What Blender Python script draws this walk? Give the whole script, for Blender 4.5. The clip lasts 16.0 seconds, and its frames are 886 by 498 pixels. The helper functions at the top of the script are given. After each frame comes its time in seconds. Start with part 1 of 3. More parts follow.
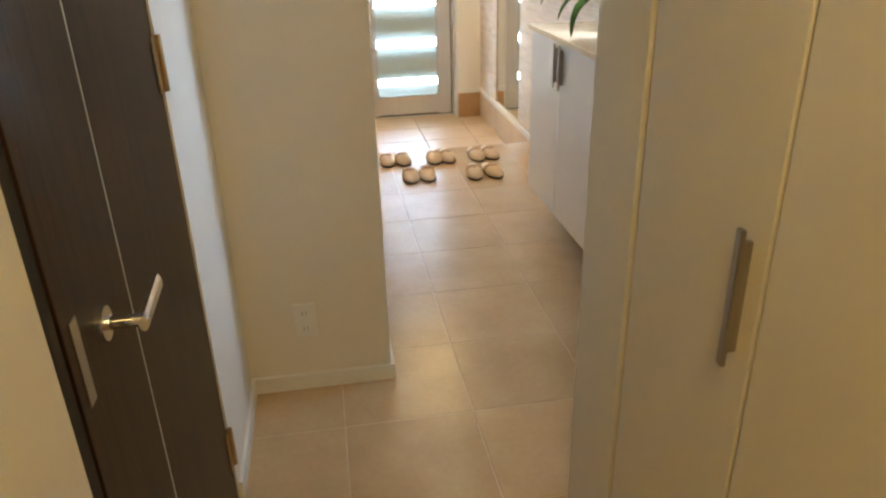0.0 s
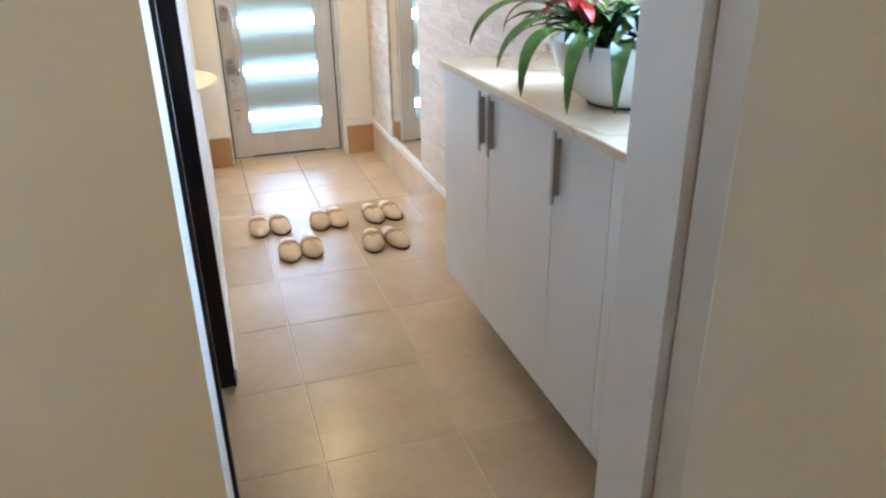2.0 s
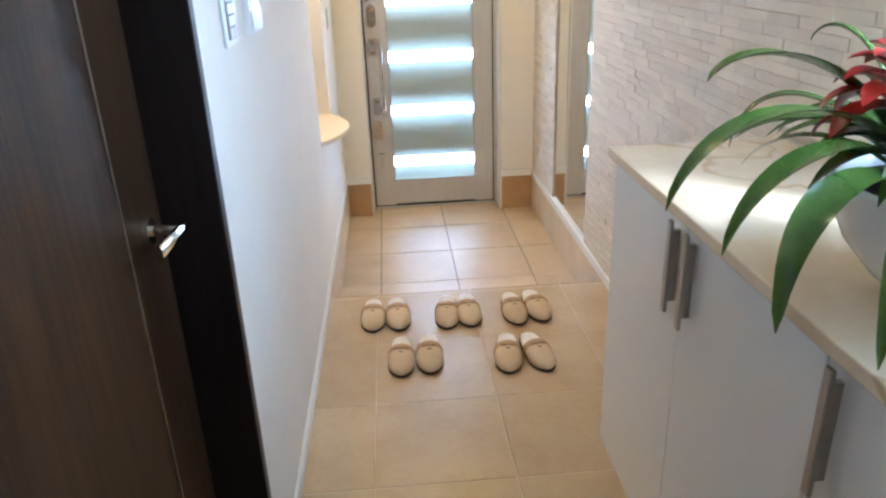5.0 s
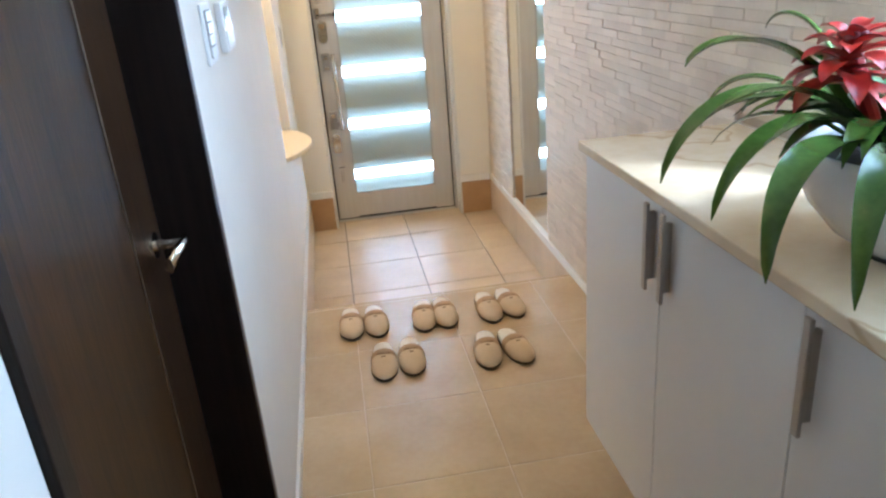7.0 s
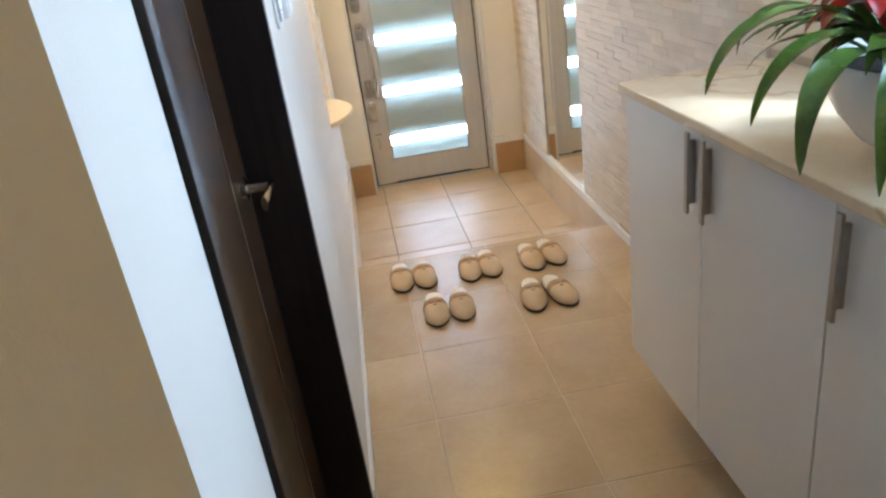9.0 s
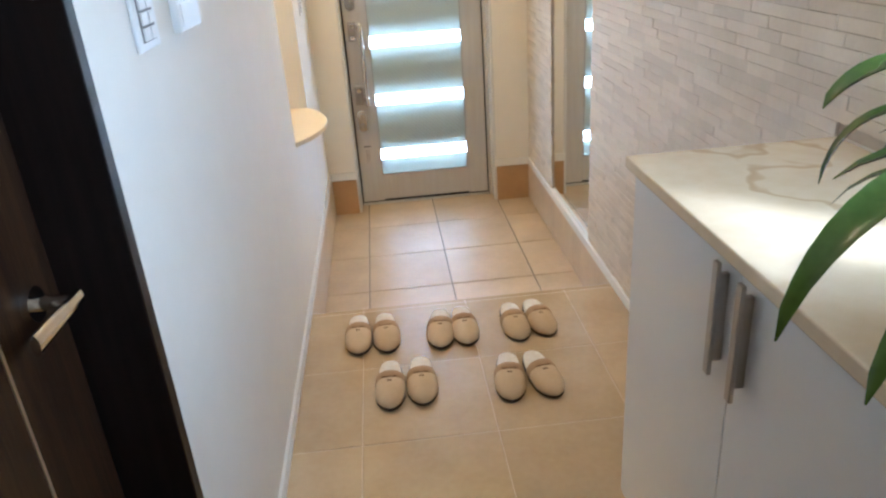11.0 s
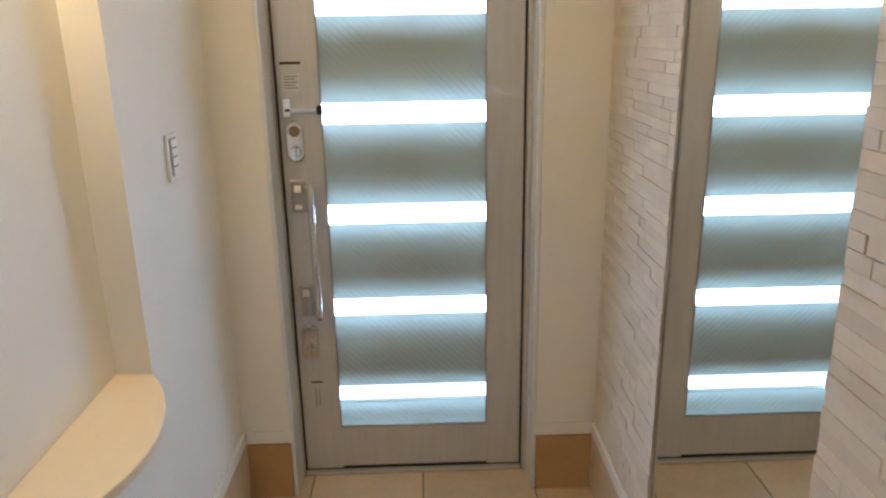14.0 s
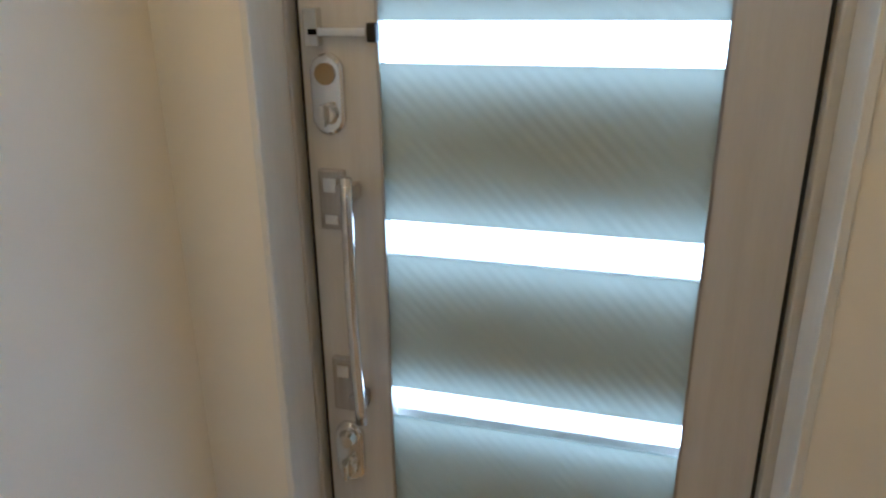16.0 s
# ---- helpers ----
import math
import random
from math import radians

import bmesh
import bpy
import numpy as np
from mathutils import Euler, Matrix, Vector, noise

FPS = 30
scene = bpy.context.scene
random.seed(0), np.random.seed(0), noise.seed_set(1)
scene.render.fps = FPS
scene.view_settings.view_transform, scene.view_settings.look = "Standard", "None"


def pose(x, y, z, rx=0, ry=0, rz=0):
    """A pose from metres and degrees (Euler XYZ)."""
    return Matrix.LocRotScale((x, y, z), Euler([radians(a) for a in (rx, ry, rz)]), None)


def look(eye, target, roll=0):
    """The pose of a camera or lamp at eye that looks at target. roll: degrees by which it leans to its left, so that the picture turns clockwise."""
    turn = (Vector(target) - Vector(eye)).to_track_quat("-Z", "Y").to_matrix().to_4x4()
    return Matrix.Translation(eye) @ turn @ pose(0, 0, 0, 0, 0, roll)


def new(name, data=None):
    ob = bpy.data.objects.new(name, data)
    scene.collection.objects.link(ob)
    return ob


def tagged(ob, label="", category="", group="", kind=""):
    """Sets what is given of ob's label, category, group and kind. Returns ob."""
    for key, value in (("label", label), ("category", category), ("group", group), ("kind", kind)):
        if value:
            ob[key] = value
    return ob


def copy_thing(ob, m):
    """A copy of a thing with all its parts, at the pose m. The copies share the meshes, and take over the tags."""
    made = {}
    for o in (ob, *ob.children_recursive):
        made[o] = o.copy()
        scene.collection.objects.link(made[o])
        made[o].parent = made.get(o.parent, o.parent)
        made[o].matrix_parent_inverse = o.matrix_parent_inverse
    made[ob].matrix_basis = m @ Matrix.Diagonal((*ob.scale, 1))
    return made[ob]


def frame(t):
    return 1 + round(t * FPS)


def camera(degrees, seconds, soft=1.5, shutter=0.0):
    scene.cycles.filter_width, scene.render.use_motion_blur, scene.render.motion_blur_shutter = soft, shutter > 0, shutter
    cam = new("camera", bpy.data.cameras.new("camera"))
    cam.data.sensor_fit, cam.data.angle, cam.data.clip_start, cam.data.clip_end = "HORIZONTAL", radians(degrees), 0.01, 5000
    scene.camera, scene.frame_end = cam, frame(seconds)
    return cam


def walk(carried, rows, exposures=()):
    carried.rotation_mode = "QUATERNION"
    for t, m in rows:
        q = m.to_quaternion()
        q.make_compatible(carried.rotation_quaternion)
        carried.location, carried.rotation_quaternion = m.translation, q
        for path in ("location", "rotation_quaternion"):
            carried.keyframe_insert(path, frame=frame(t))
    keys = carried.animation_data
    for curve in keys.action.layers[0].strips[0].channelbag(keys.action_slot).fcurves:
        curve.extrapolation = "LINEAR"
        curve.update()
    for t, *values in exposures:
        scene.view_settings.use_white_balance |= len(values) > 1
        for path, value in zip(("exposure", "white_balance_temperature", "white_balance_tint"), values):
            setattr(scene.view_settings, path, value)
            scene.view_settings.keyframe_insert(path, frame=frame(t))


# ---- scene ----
cam = camera(63.4, 16.0, soft=2.4)
PATH = [
    (0, (0.331, 1.078, 1.623), (0.616, 2.873, 0.788), -1.5),
    (0.5, (0.384, 1.355, 1.602), (0.748, 3.134, 0.763), -1.1),
    (1, (0.436, 1.566, 1.607), (0.891, 3.323, 0.768), -1.3),
    (1.5, (0.432, 1.791, 1.583), (1.025, 3.516, 0.762), -2.0),
    (2, (0.533, 2.065, 1.584), (1.096, 3.799, 0.762), -0.9),
    (2.5, (0.569, 2.289, 1.583), (1.29, 3.95, 0.733), -0.3),
    (3, (0.603, 2.531, 1.576), (1.396, 4.166, 0.741), -4.4),
    (3.5, (0.729, 2.757, 1.559), (1.116, 4.536, 0.73), -2.6),
    (4, (0.841, 2.902, 1.578), (1.012, 4.725, 0.773), -0.1),
    (6.5, (0.736, 2.817, 1.605), (0.865, 4.669, 0.862), -6.1),
    (7, (0.73, 2.812, 1.6), (0.977, 4.65, 0.852), -4.6),
    (7.5, (0.763, 2.86, 1.601), (0.947, 4.703, 0.848), -3.4),
    (8, (0.687, 2.786, 1.6), (0.82, 4.633, 0.845), -6.0),
    (8.5, (0.617, 2.649, 1.591), (0.78, 4.478, 0.799), -8.6),
    (11, (0.863, 3.191, 1.586), (0.983, 5.009, 0.76), -4.1),
    (11.5, (0.89, 3.489, 1.593), (0.992, 5.326, 0.808), -4.0),
    (12, (0.939, 3.815, 1.61), (0.977, 5.712, 0.978), -2.5),
    (12.5, (1.018, 4.158, 1.613), (0.983, 6.059, 0.995), -3.5),
    (13, (1.048, 4.518, 1.613), (1.159, 6.424, 1.018), -0.1),
    (13.5, (1.122, 4.82, 1.603), (1.198, 6.726, 1.003), 1.5),
    (14, (1.128, 5.135, 1.565), (1.178, 7.049, 0.989), -1.0),
    (14.5, (1.179, 5.409, 1.556), (1.196, 7.312, 0.943), -0.1),
    (15, (1.337, 5.747, 1.608), (0.921, 7.582, 0.93), 2.1),
    (15.5, (1.369, 6.008, 1.517), (0.875, 7.808, 0.8), 2.2),
    (16, (1.23, 6.355, 1.4), (0.718, 8.165, 0.719), -0.6),
]
EXPOSURES = [(0.0, 0.46, 5500, 10), (0.5, 0.50, 5250, 9), (1.0, 0.56, 5150, 10), (2.0, 0.62, 4750, 10), (3.0, 0.66, 4450, 10), (4.0, 0.42, 4850, 10), (6.5, 0.22, 4900, 10), (8.5, 0.16, 5200, 10), (11.5, 0.06, 5000, 10), (12.5, -0.28, 5300, 10), (14.0, -0.54, 5050, 10), (15.0, -0.64, 5000, 10), (16.0, -0.82, 4950, 9)]
walk(cam, [(t, look(eye, target, roll)) for t, eye, target, roll in PATH], EXPOSURES)

# ---- world and lights ----
world = bpy.data.worlds.new("sky")
scene.world = world
world.use_nodes = True
sky = world.node_tree.nodes.new("ShaderNodeTexSky")
sky.sky_type, sky.sun_disc = "NISHITA", False
sky.sun_elevation, sky.sun_rotation = radians(45), radians(135)
world.node_tree.links.new(sky.outputs[0], world.node_tree.nodes["Background"].inputs[0])
world.node_tree.nodes["Background"].inputs[1].default_value = 0.12


def lamp(name, power, colour, m, size, size_y=0.0, spread=180):
    data = bpy.data.lights.new(name, "AREA")
    data.energy, data.color, data.size, data.spread = power, colour, size, radians(spread)
    if size_y:
        data.shape, data.size_y = "RECTANGLE", size_y
    else:
        data.shape = "DISK"
    ob = new(name, data)
    ob.matrix_world = m
    return ob


sun_data = bpy.data.lights.new("sun", "SUN")
sun_data.energy, sun_data.angle, sun_data.color = 5.0, radians(8), (1.0, 0.97, 0.93)
sun = new("sun", sun_data)
sun.matrix_world = look((5.0, 0.4, 6.3), (1.43, 3.88, 1.17))

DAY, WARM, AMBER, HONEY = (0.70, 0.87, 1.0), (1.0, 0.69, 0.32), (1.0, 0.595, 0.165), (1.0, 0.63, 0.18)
# daylight in the side window's opening and in the front door's glass
lamp("window_daylight", 11.5, DAY, look((1.80, 3.57, 1.72), (0.9, 3.76, 0.85)), 0.5, 0.8)
lamp("door_daylight", 92, DAY, look((1.07, 8.0, 1.15), (1.07, 5.0, 1.15)), 1.1, 2.1)
# warm ceiling downlights: unseen, assumed at these spots for the warm light on the walls
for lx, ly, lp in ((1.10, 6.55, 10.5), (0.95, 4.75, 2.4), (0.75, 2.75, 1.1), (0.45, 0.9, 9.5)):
    lamp("assumed_downlight_lamp", lp, AMBER if ly > 6 else WARM if ly > 3 else HONEY, look((lx, ly, 2.585), (lx, ly, 0)), 0.09)
lamp("niche_lamp", 5.5, (1.0, 0.64, 0.28), look((0.452, 6.36, 2.03), (0.447, 6.36, 0)), 0.05)


# ---- materials ----
def material(name, base, rough=0.5, metal=0.0, second=None, scale=8.0, stretch=(1, 1, 1), bump=0.0, bump_scale=60.0,
             coat=0.0, random_tint=0.0, spec=0.5):
    """Principled surface with two scales of colour noise, roughness variation and bump."""
    m = bpy.data.materials.new(name)
    m.use_nodes = True
    nt = m.node_tree
    nodes, links = nt.nodes, nt.links
    bsdf = nodes["Principled BSDF"]
    bsdf.inputs["Roughness"].default_value = rough
    bsdf.inputs["Metallic"].default_value = metal
    bsdf.inputs["Coat Weight"].default_value = coat
    bsdf.inputs["Coat Roughness"].default_value = 0.08
    bsdf.inputs["Specular IOR Level"].default_value = spec
    coord = nodes.new("ShaderNodeTexCoord")
    mapping = nodes.new("ShaderNodeMapping")
    mapping.inputs["Scale"].default_value = stretch
    links.new(coord.outputs["Object"], mapping.inputs[0])
    big, fine = nodes.new("ShaderNodeTexNoise"), nodes.new("ShaderNodeTexNoise")
    big.inputs["Scale"].default_value, fine.inputs["Scale"].default_value = scale, scale * 9
    big.inputs["Detail"].default_value, fine.inputs["Detail"].default_value = 4, 3
    for n in (big, fine):
        links.new(mapping.outputs[0], n.inputs["Vector"])
    mixed = nodes.new("ShaderNodeMath")
    mixed.operation = "MULTIPLY_ADD"
    links.new(fine.outputs[0], mixed.inputs[0])
    mixed.inputs[1].default_value = 0.4
    links.new(big.outputs[0], mixed.inputs[2])
    ramp = nodes.new("ShaderNodeValToRGB")
    ramp.color_ramp.elements[0].position, ramp.color_ramp.elements[1].position = 0.5, 0.9
    other = second or tuple(c * 0.9 for c in base)
    ramp.color_ramp.elements[0].color, ramp.color_ramp.elements[1].color = (*base, 1), (*other, 1)
    links.new(mixed.outputs[0], ramp.inputs[0])
    colour = ramp.outputs[0]
    if random_tint:
        info, hsv, span = nodes.new("ShaderNodeObjectInfo"), nodes.new("ShaderNodeHueSaturation"), nodes.new("ShaderNodeMapRange")
        span.inputs["To Min"].default_value, span.inputs["To Max"].default_value = 1 - random_tint, 1 + random_tint
        links.new(info.outputs["Random"], span.inputs[0])
        links.new(span.outputs[0], hsv.inputs["Value"])
        links.new(colour, hsv.inputs["Color"])
        colour = hsv.outputs[0]
    links.new(colour, bsdf.inputs["Base Color"])
    if bump:
        grain, relief = nodes.new("ShaderNodeTexNoise"), nodes.new("ShaderNodeBump")
        grain.inputs["Scale"].default_value, grain.inputs["Detail"].default_value = bump_scale, 4
        links.new(mapping.outputs[0], grain.inputs["Vector"])
        relief.inputs["Strength"].default_value, relief.inputs["Distance"].default_value = bump, 0.004
        links.new(grain.outputs[0], relief.inputs["Height"])
        links.new(relief.outputs[0], bsdf.inputs["Normal"])
    return m


def glowing(name, colour, strength):
    m = bpy.data.materials.new(name)
    m.use_nodes = True
    nt = m.node_tree
    nt.nodes.clear()
    out, em = nt.nodes.new("ShaderNodeOutputMaterial"), nt.nodes.new("ShaderNodeEmission")
    em.inputs[0].default_value, em.inputs[1].default_value = (*colour, 1), strength
    nt.links.new(em.outputs[0], out.inputs[0])
    return m


def wood_material(name, dark, light, rough):
    m = material(name, dark, rough, second=light, scale=5.0, stretch=(14, 14, 0.7), bump=0.10, bump_scale=30, spec=0.2)
    return m


def marble_material(name):
    m = material(name, (0.78, 0.67, 0.48), 0.14, second=(0.70, 0.56, 0.36), scale=4.0, coat=0.3)
    nt = m.node_tree
    bsdf = nt.nodes["Principled BSDF"]
    old = bsdf.inputs["Base Color"].links[0].from_socket
    wave = nt.nodes.new("ShaderNodeTexWave")
    wave.inputs["Scale"].default_value, wave.inputs["Distortion"].default_value = 1.1, 14.0
    wave.inputs["Detail"].default_value, wave.inputs["Detail Scale"].default_value = 4.0, 1.6
    coord = nt.nodes.new("ShaderNodeTexCoord")
    nt.links.new(coord.outputs["Object"], wave.inputs["Vector"])
    ramp = nt.nodes.new("ShaderNodeValToRGB")
    ramp.color_ramp.elements[0].position, ramp.color_ramp.elements[1].position = 0.985, 1.0
    ramp.color_ramp.elements[0].color, ramp.color_ramp.elements[1].color = (0, 0, 0, 1), (0.6, 0.6, 0.6, 1)
    nt.links.new(wave.outputs[0], ramp.inputs[0])
    mix = nt.nodes.new("ShaderNodeMix")
    mix.data_type = "RGBA"
    mix.inputs["B"].default_value = (0.0, 0.0, 0.0, 1)
    nt.links.new(ramp.outputs[0], mix.inputs["Factor"])
    colours = [i for i in mix.inputs if i.type == "RGBA"]
    nt.links.new(old, colours[0])
    colours[1].default_value = (0.46, 0.30, 0.15, 1)
    nt.links.new([o for o in mix.outputs if o.type == "RGBA"][0], bsdf.inputs["Base Color"])
    return m


def frosted_material(name):
    """Satin glass: part translucent, part glossy, with a fine diagonal wire relief."""
    m = bpy.data.materials.new(name)
    m.use_nodes = True
    nt = m.node_tree
    bsdf, out = nt.nodes["Principled BSDF"], nt.nodes["Material Output"]
    bsdf.inputs["Base Color"].default_value = (0.50, 0.55, 0.51, 1)
    bsdf.inputs["Roughness"].default_value = 0.25
    trans, mix = nt.nodes.new("ShaderNodeBsdfTranslucent"), nt.nodes.new("ShaderNodeMixShader")
    trans.inputs[0].default_value = (0.78, 0.82, 0.78, 1)
    mix.inputs[0].default_value = 0.42
    coord, mapping, wave, relief = (nt.nodes.new("ShaderNodeTexCoord"), nt.nodes.new("ShaderNodeMapping"),
                                    nt.nodes.new("ShaderNodeTexWave"), nt.nodes.new("ShaderNodeBump"))
    mapping.inputs["Rotation"].default_value = (0, radians(45), 0)
    wave.inputs["Scale"].default_value = 17
    relief.inputs["Strength"].default_value, relief.inputs["Distance"].default_value = 0.16, 0.003
    nt.links.new(coord.outputs["Object"], mapping.inputs[0])
    nt.links.new(mapping.outputs[0], wave.inputs["Vector"])
    nt.links.new(wave.outputs[0], relief.inputs["Height"])
    nt.links.new(relief.outputs[0], bsdf.inputs["Normal"])
    nt.links.new(relief.outputs[0], trans.inputs["Normal"])
    nt.links.new(bsdf.outputs[0], mix.inputs[1])
    nt.links.new(trans.outputs[0], mix.inputs[2])
    nt.links.new(mix.outputs[0], out.inputs[0])
    return m


def clear_material(name, tint=(1, 1, 1)):
    m = bpy.data.materials.new(name)
    m.use_nodes = True
    bsdf = m.node_tree.nodes["Principled BSDF"]
    bsdf.inputs["Base Color"].default_value = (*tint, 1)
    bsdf.inputs["Roughness"].default_value = 0.02
    bsdf.inputs["Transmission Weight"].default_value = 1.0
    bsdf.inputs["IOR"].default_value = 1.02
    return m


PLASTER = material("wall_paper", (0.80, 0.77, 0.70), 0.75, second=(0.77, 0.735, 0.66), scale=1.5, bump=0.10, bump_scale=220)
CEILING = material("ceiling_paper", (0.82, 0.80, 0.75), 0.8, scale=1.5, bump=0.2, bump_scale=160)
TRIM = material("white_trim", (0.82, 0.81, 0.78), 0.35, second=(0.78, 0.77, 0.73), scale=3)
FLOOR = material("floor_tile", (0.56, 0.425, 0.262), 0.26, second=(0.49, 0.362, 0.213), scale=5, bump=0.08, bump_scale=90, random_tint=0.05)
GROUT = material("light_grout", (0.66, 0.53, 0.38), 0.8, scale=20)
ENTRY_TILE = material("entry_tile", (0.64, 0.50, 0.335), 0.34, second=(0.54, 0.41, 0.262), scale=5, bump=0.1, bump_scale=90, random_tint=0.05)
ENTRY_GROUT = material("dark_grout", (0.20, 0.17, 0.14), 0.85, scale=20)
SKIRT_TILE = material("skirting_tile", (0.50, 0.315, 0.145), 0.4, second=(0.43, 0.26, 0.115), scale=6, bump=0.08, bump_scale=80, random_tint=0.04)
STONE = material("wall_strip_stone", (0.66, 0.583, 0.475), 0.62, second=(0.59, 0.512, 0.41), scale=9, bump=0.15, bump_scale=70, random_tint=0.075)
STONE_BACK = material("strip_joint", (0.52, 0.45, 0.36), 0.9, scale=20)
GLOSS_WHITE = material("gloss_white_panel", (0.80, 0.81, 0.81), 0.12, second=(0.78, 0.79, 0.79), scale=2, coat=0.4)
CLOSET = material("cream_panel", (0.74, 0.70, 0.62), 0.28, second=(0.71, 0.67, 0.585), scale=2, coat=0.2)
EDGE = material("tan_closet_edge", (0.50, 0.37, 0.22), 0.5, second=(0.43, 0.31, 0.175), scale=6)
SEAM = material("panel_seam", (0.25, 0.19, 0.12), 0.7, scale=10)
MARBLE = marble_material("cream_marble")
STEEL = material("brushed_steel", (0.46, 0.43, 0.40), 0.34, metal=1.0, second=(0.40, 0.37, 0.34), scale=20, stretch=(6, 6, 0.4))
CHROME = material("chrome", (0.78, 0.77, 0.75), 0.12, metal=1.0, scale=10)
ALUMINIUM = material("door_aluminium", (0.60, 0.585, 0.56), 0.42, metal=0.35, second=(0.55, 0.53, 0.505), scale=6, stretch=(8, 8, 0.5))
TRIM_METAL = material("jamb_lining", (0.74, 0.74, 0.72), 0.32, metal=0.1, second=(0.66, 0.66, 0.64), scale=3, stretch=(4, 4, 0.6))
BRASS = material("aged_brass", (0.55, 0.40, 0.20), 0.35, metal=1.0, second=(0.42, 0.29, 0.13), scale=40)
BLACK = material("black_rubber", (0.015, 0.015, 0.016), 0.6, scale=20)
DARK_WOOD = wood_material("dark_walnut", (0.012, 0.0062, 0.004), (0.046, 0.022, 0.009), 0.40)
FRAME_WOOD = wood_material("espresso_frame", (0.007, 0.005, 0.004), (0.014, 0.009, 0.007), 0.42)
INLAY = material("inlay_metal", (0.75, 0.74, 0.72), 0.3, metal=1.0, scale=20)
MIRROR = material("mirror_silver", (0.90, 0.92, 0.91), 0.01, metal=1.0, second=(0.90, 0.92, 0.91), scale=3)
FROST = frosted_material("frosted_glass")
CLEAR = clear_material("clear_glass")
PLASTIC = material("white_plastic", (0.80, 0.80, 0.78), 0.3, second=(0.77, 0.77, 0.75), scale=8)
SCREEN = material("grey_screen", (0.20, 0.22, 0.24), 0.2, scale=30)
SHELF = material("cream_shelf", (0.80, 0.70, 0.52), 0.4, second=(0.77, 0.66, 0.48), scale=4)
CERAMIC = material("white_ceramic", (0.78, 0.77, 0.74), 0.18, second=(0.74, 0.73, 0.70), scale=6, coat=0.3)
SOIL = material("dark_soil", (0.03, 0.02, 0.014), 0.95, scale=40, bump=1.0, bump_scale=80)
LEAF = material("strap_leaf", (0.038, 0.074, 0.010), 0.24, second=(0.075, 0.125, 0.020), scale=14, stretch=(1, 1, 1), random_tint=0.3)
BROAD = material("broad_leaf", (0.028, 0.09, 0.014), 0.3, second=(0.055, 0.15, 0.025), scale=16, random_tint=0.25)
PETAL = material("red_bract", (0.52, 0.035, 0.016), 0.35, second=(0.36, 0.014, 0.012), scale=30, random_tint=0.2)
HEART = material("dark_flower_heart", (0.16, 0.01, 0.02), 0.4, second=(0.35, 0.16, 0.15), scale=60)
SUEDE = material("beige_suede", (0.70, 0.54, 0.36), 0.9, second=(0.62, 0.47, 0.30), scale=18, bump=0.4, bump_scale=300, random_tint=0.04)
CUFF = material("tan_cuff", (0.50, 0.34, 0.20), 0.9, second=(0.44, 0.29, 0.165), scale=18, bump=0.4, bump_scale=300)
FLEECE = material("white_fleece", (0.86, 0.82, 0.75), 1.0, second=(0.78, 0.72, 0.63), scale=60, bump=1.0, bump_scale=220)
SOLE = material("dark_sole", (0.05, 0.035, 0.025), 0.8, scale=30)
STITCH = material("brown_thread", (0.16, 0.08, 0.04), 0.9, scale=50)
PAPER = material("label_paper", (0.66, 0.65, 0.62), 0.6, scale=20)
INK = material("grey_ink", (0.28, 0.27, 0.26), 0.7, scale=20)
OUTSIDE = glowing("overcast_outside", (0.90, 0.97, 1.0), 6.0)
GARDEN = material("garden_leaves", (0.07, 0.16, 0.035), 0.6, second=(0.14, 0.26, 0.07), scale=6)
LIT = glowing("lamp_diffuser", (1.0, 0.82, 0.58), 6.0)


# ---- mesh helpers ----
def add_box(bm, x0, x1, y0, y1, z0, z1, bevel=0.0):
    vs = [bm.verts.new((x, y, z)) for x in (x0, x1) for y in (y0, y1) for z in (z0, z1)]
    fs = [bm.faces.new([vs[i] for i in q]) for q in ((0, 1, 3, 2), (4, 6, 7, 5), (0, 4, 5, 1), (2, 3, 7, 6), (0, 2, 6, 4), (1, 5, 7, 3))]
    if bevel:
        edges = list({e for f in fs for e in f.edges})
        bmesh.ops.bevel(bm, geom=edges, offset=bevel, segments=2, profile=0.5, affect="EDGES")


def add_cylinder(bm, p, q, r0, r1=None, sides=20):
    p, q = Vector(p), Vector(q)
    turn = (q - p).to_track_quat("Z", "Y").to_matrix().to_4x4()
    bmesh.ops.create_cone(bm, cap_ends=True, segments=sides, radius1=r0, radius2=r0 if r1 is None else r1, depth=(q - p).length,
                          matrix=Matrix.Translation((p + q) / 2) @ turn)


def finish(name, bm, mat, smooth=False):
    bmesh.ops.recalc_face_normals(bm, faces=bm.faces)
    me = bpy.data.meshes.new(name)
    bm.to_mesh(me)
    bm.free()
    me.materials.append(mat)
    if smooth:
        for p in me.polygons:
            p.use_smooth = True
    return me


def part(name, bm, mat, parent=None, label="", smooth=False):
    ob = new(name, finish(name, bm, mat, smooth))
    ob.parent = parent
    if parent is not None:
        # meshes are in world coordinates: only a thing's own place is taken off
        if parent.parent is None:
            ob.matrix_parent_inverse = Matrix.Translation(-parent.location)
    return tagged(ob, label) if label else ob


def boxes(name, mat, dims, parent=None, label="", bevel=0.0):
    bm = bmesh.new()
    for d in dims:
        add_box(bm, *d, bevel=bevel)
    return part(name, bm, mat, parent, label)


def thing(name, at, label, category, group=""):
    ob = new(name)
    ob.location = at
    ob.empty_display_size = 0.05
    return tagged(ob, label, category, group)


def structure(ob, label="", category=""):
    return tagged(ob, label, category, kind="structure")


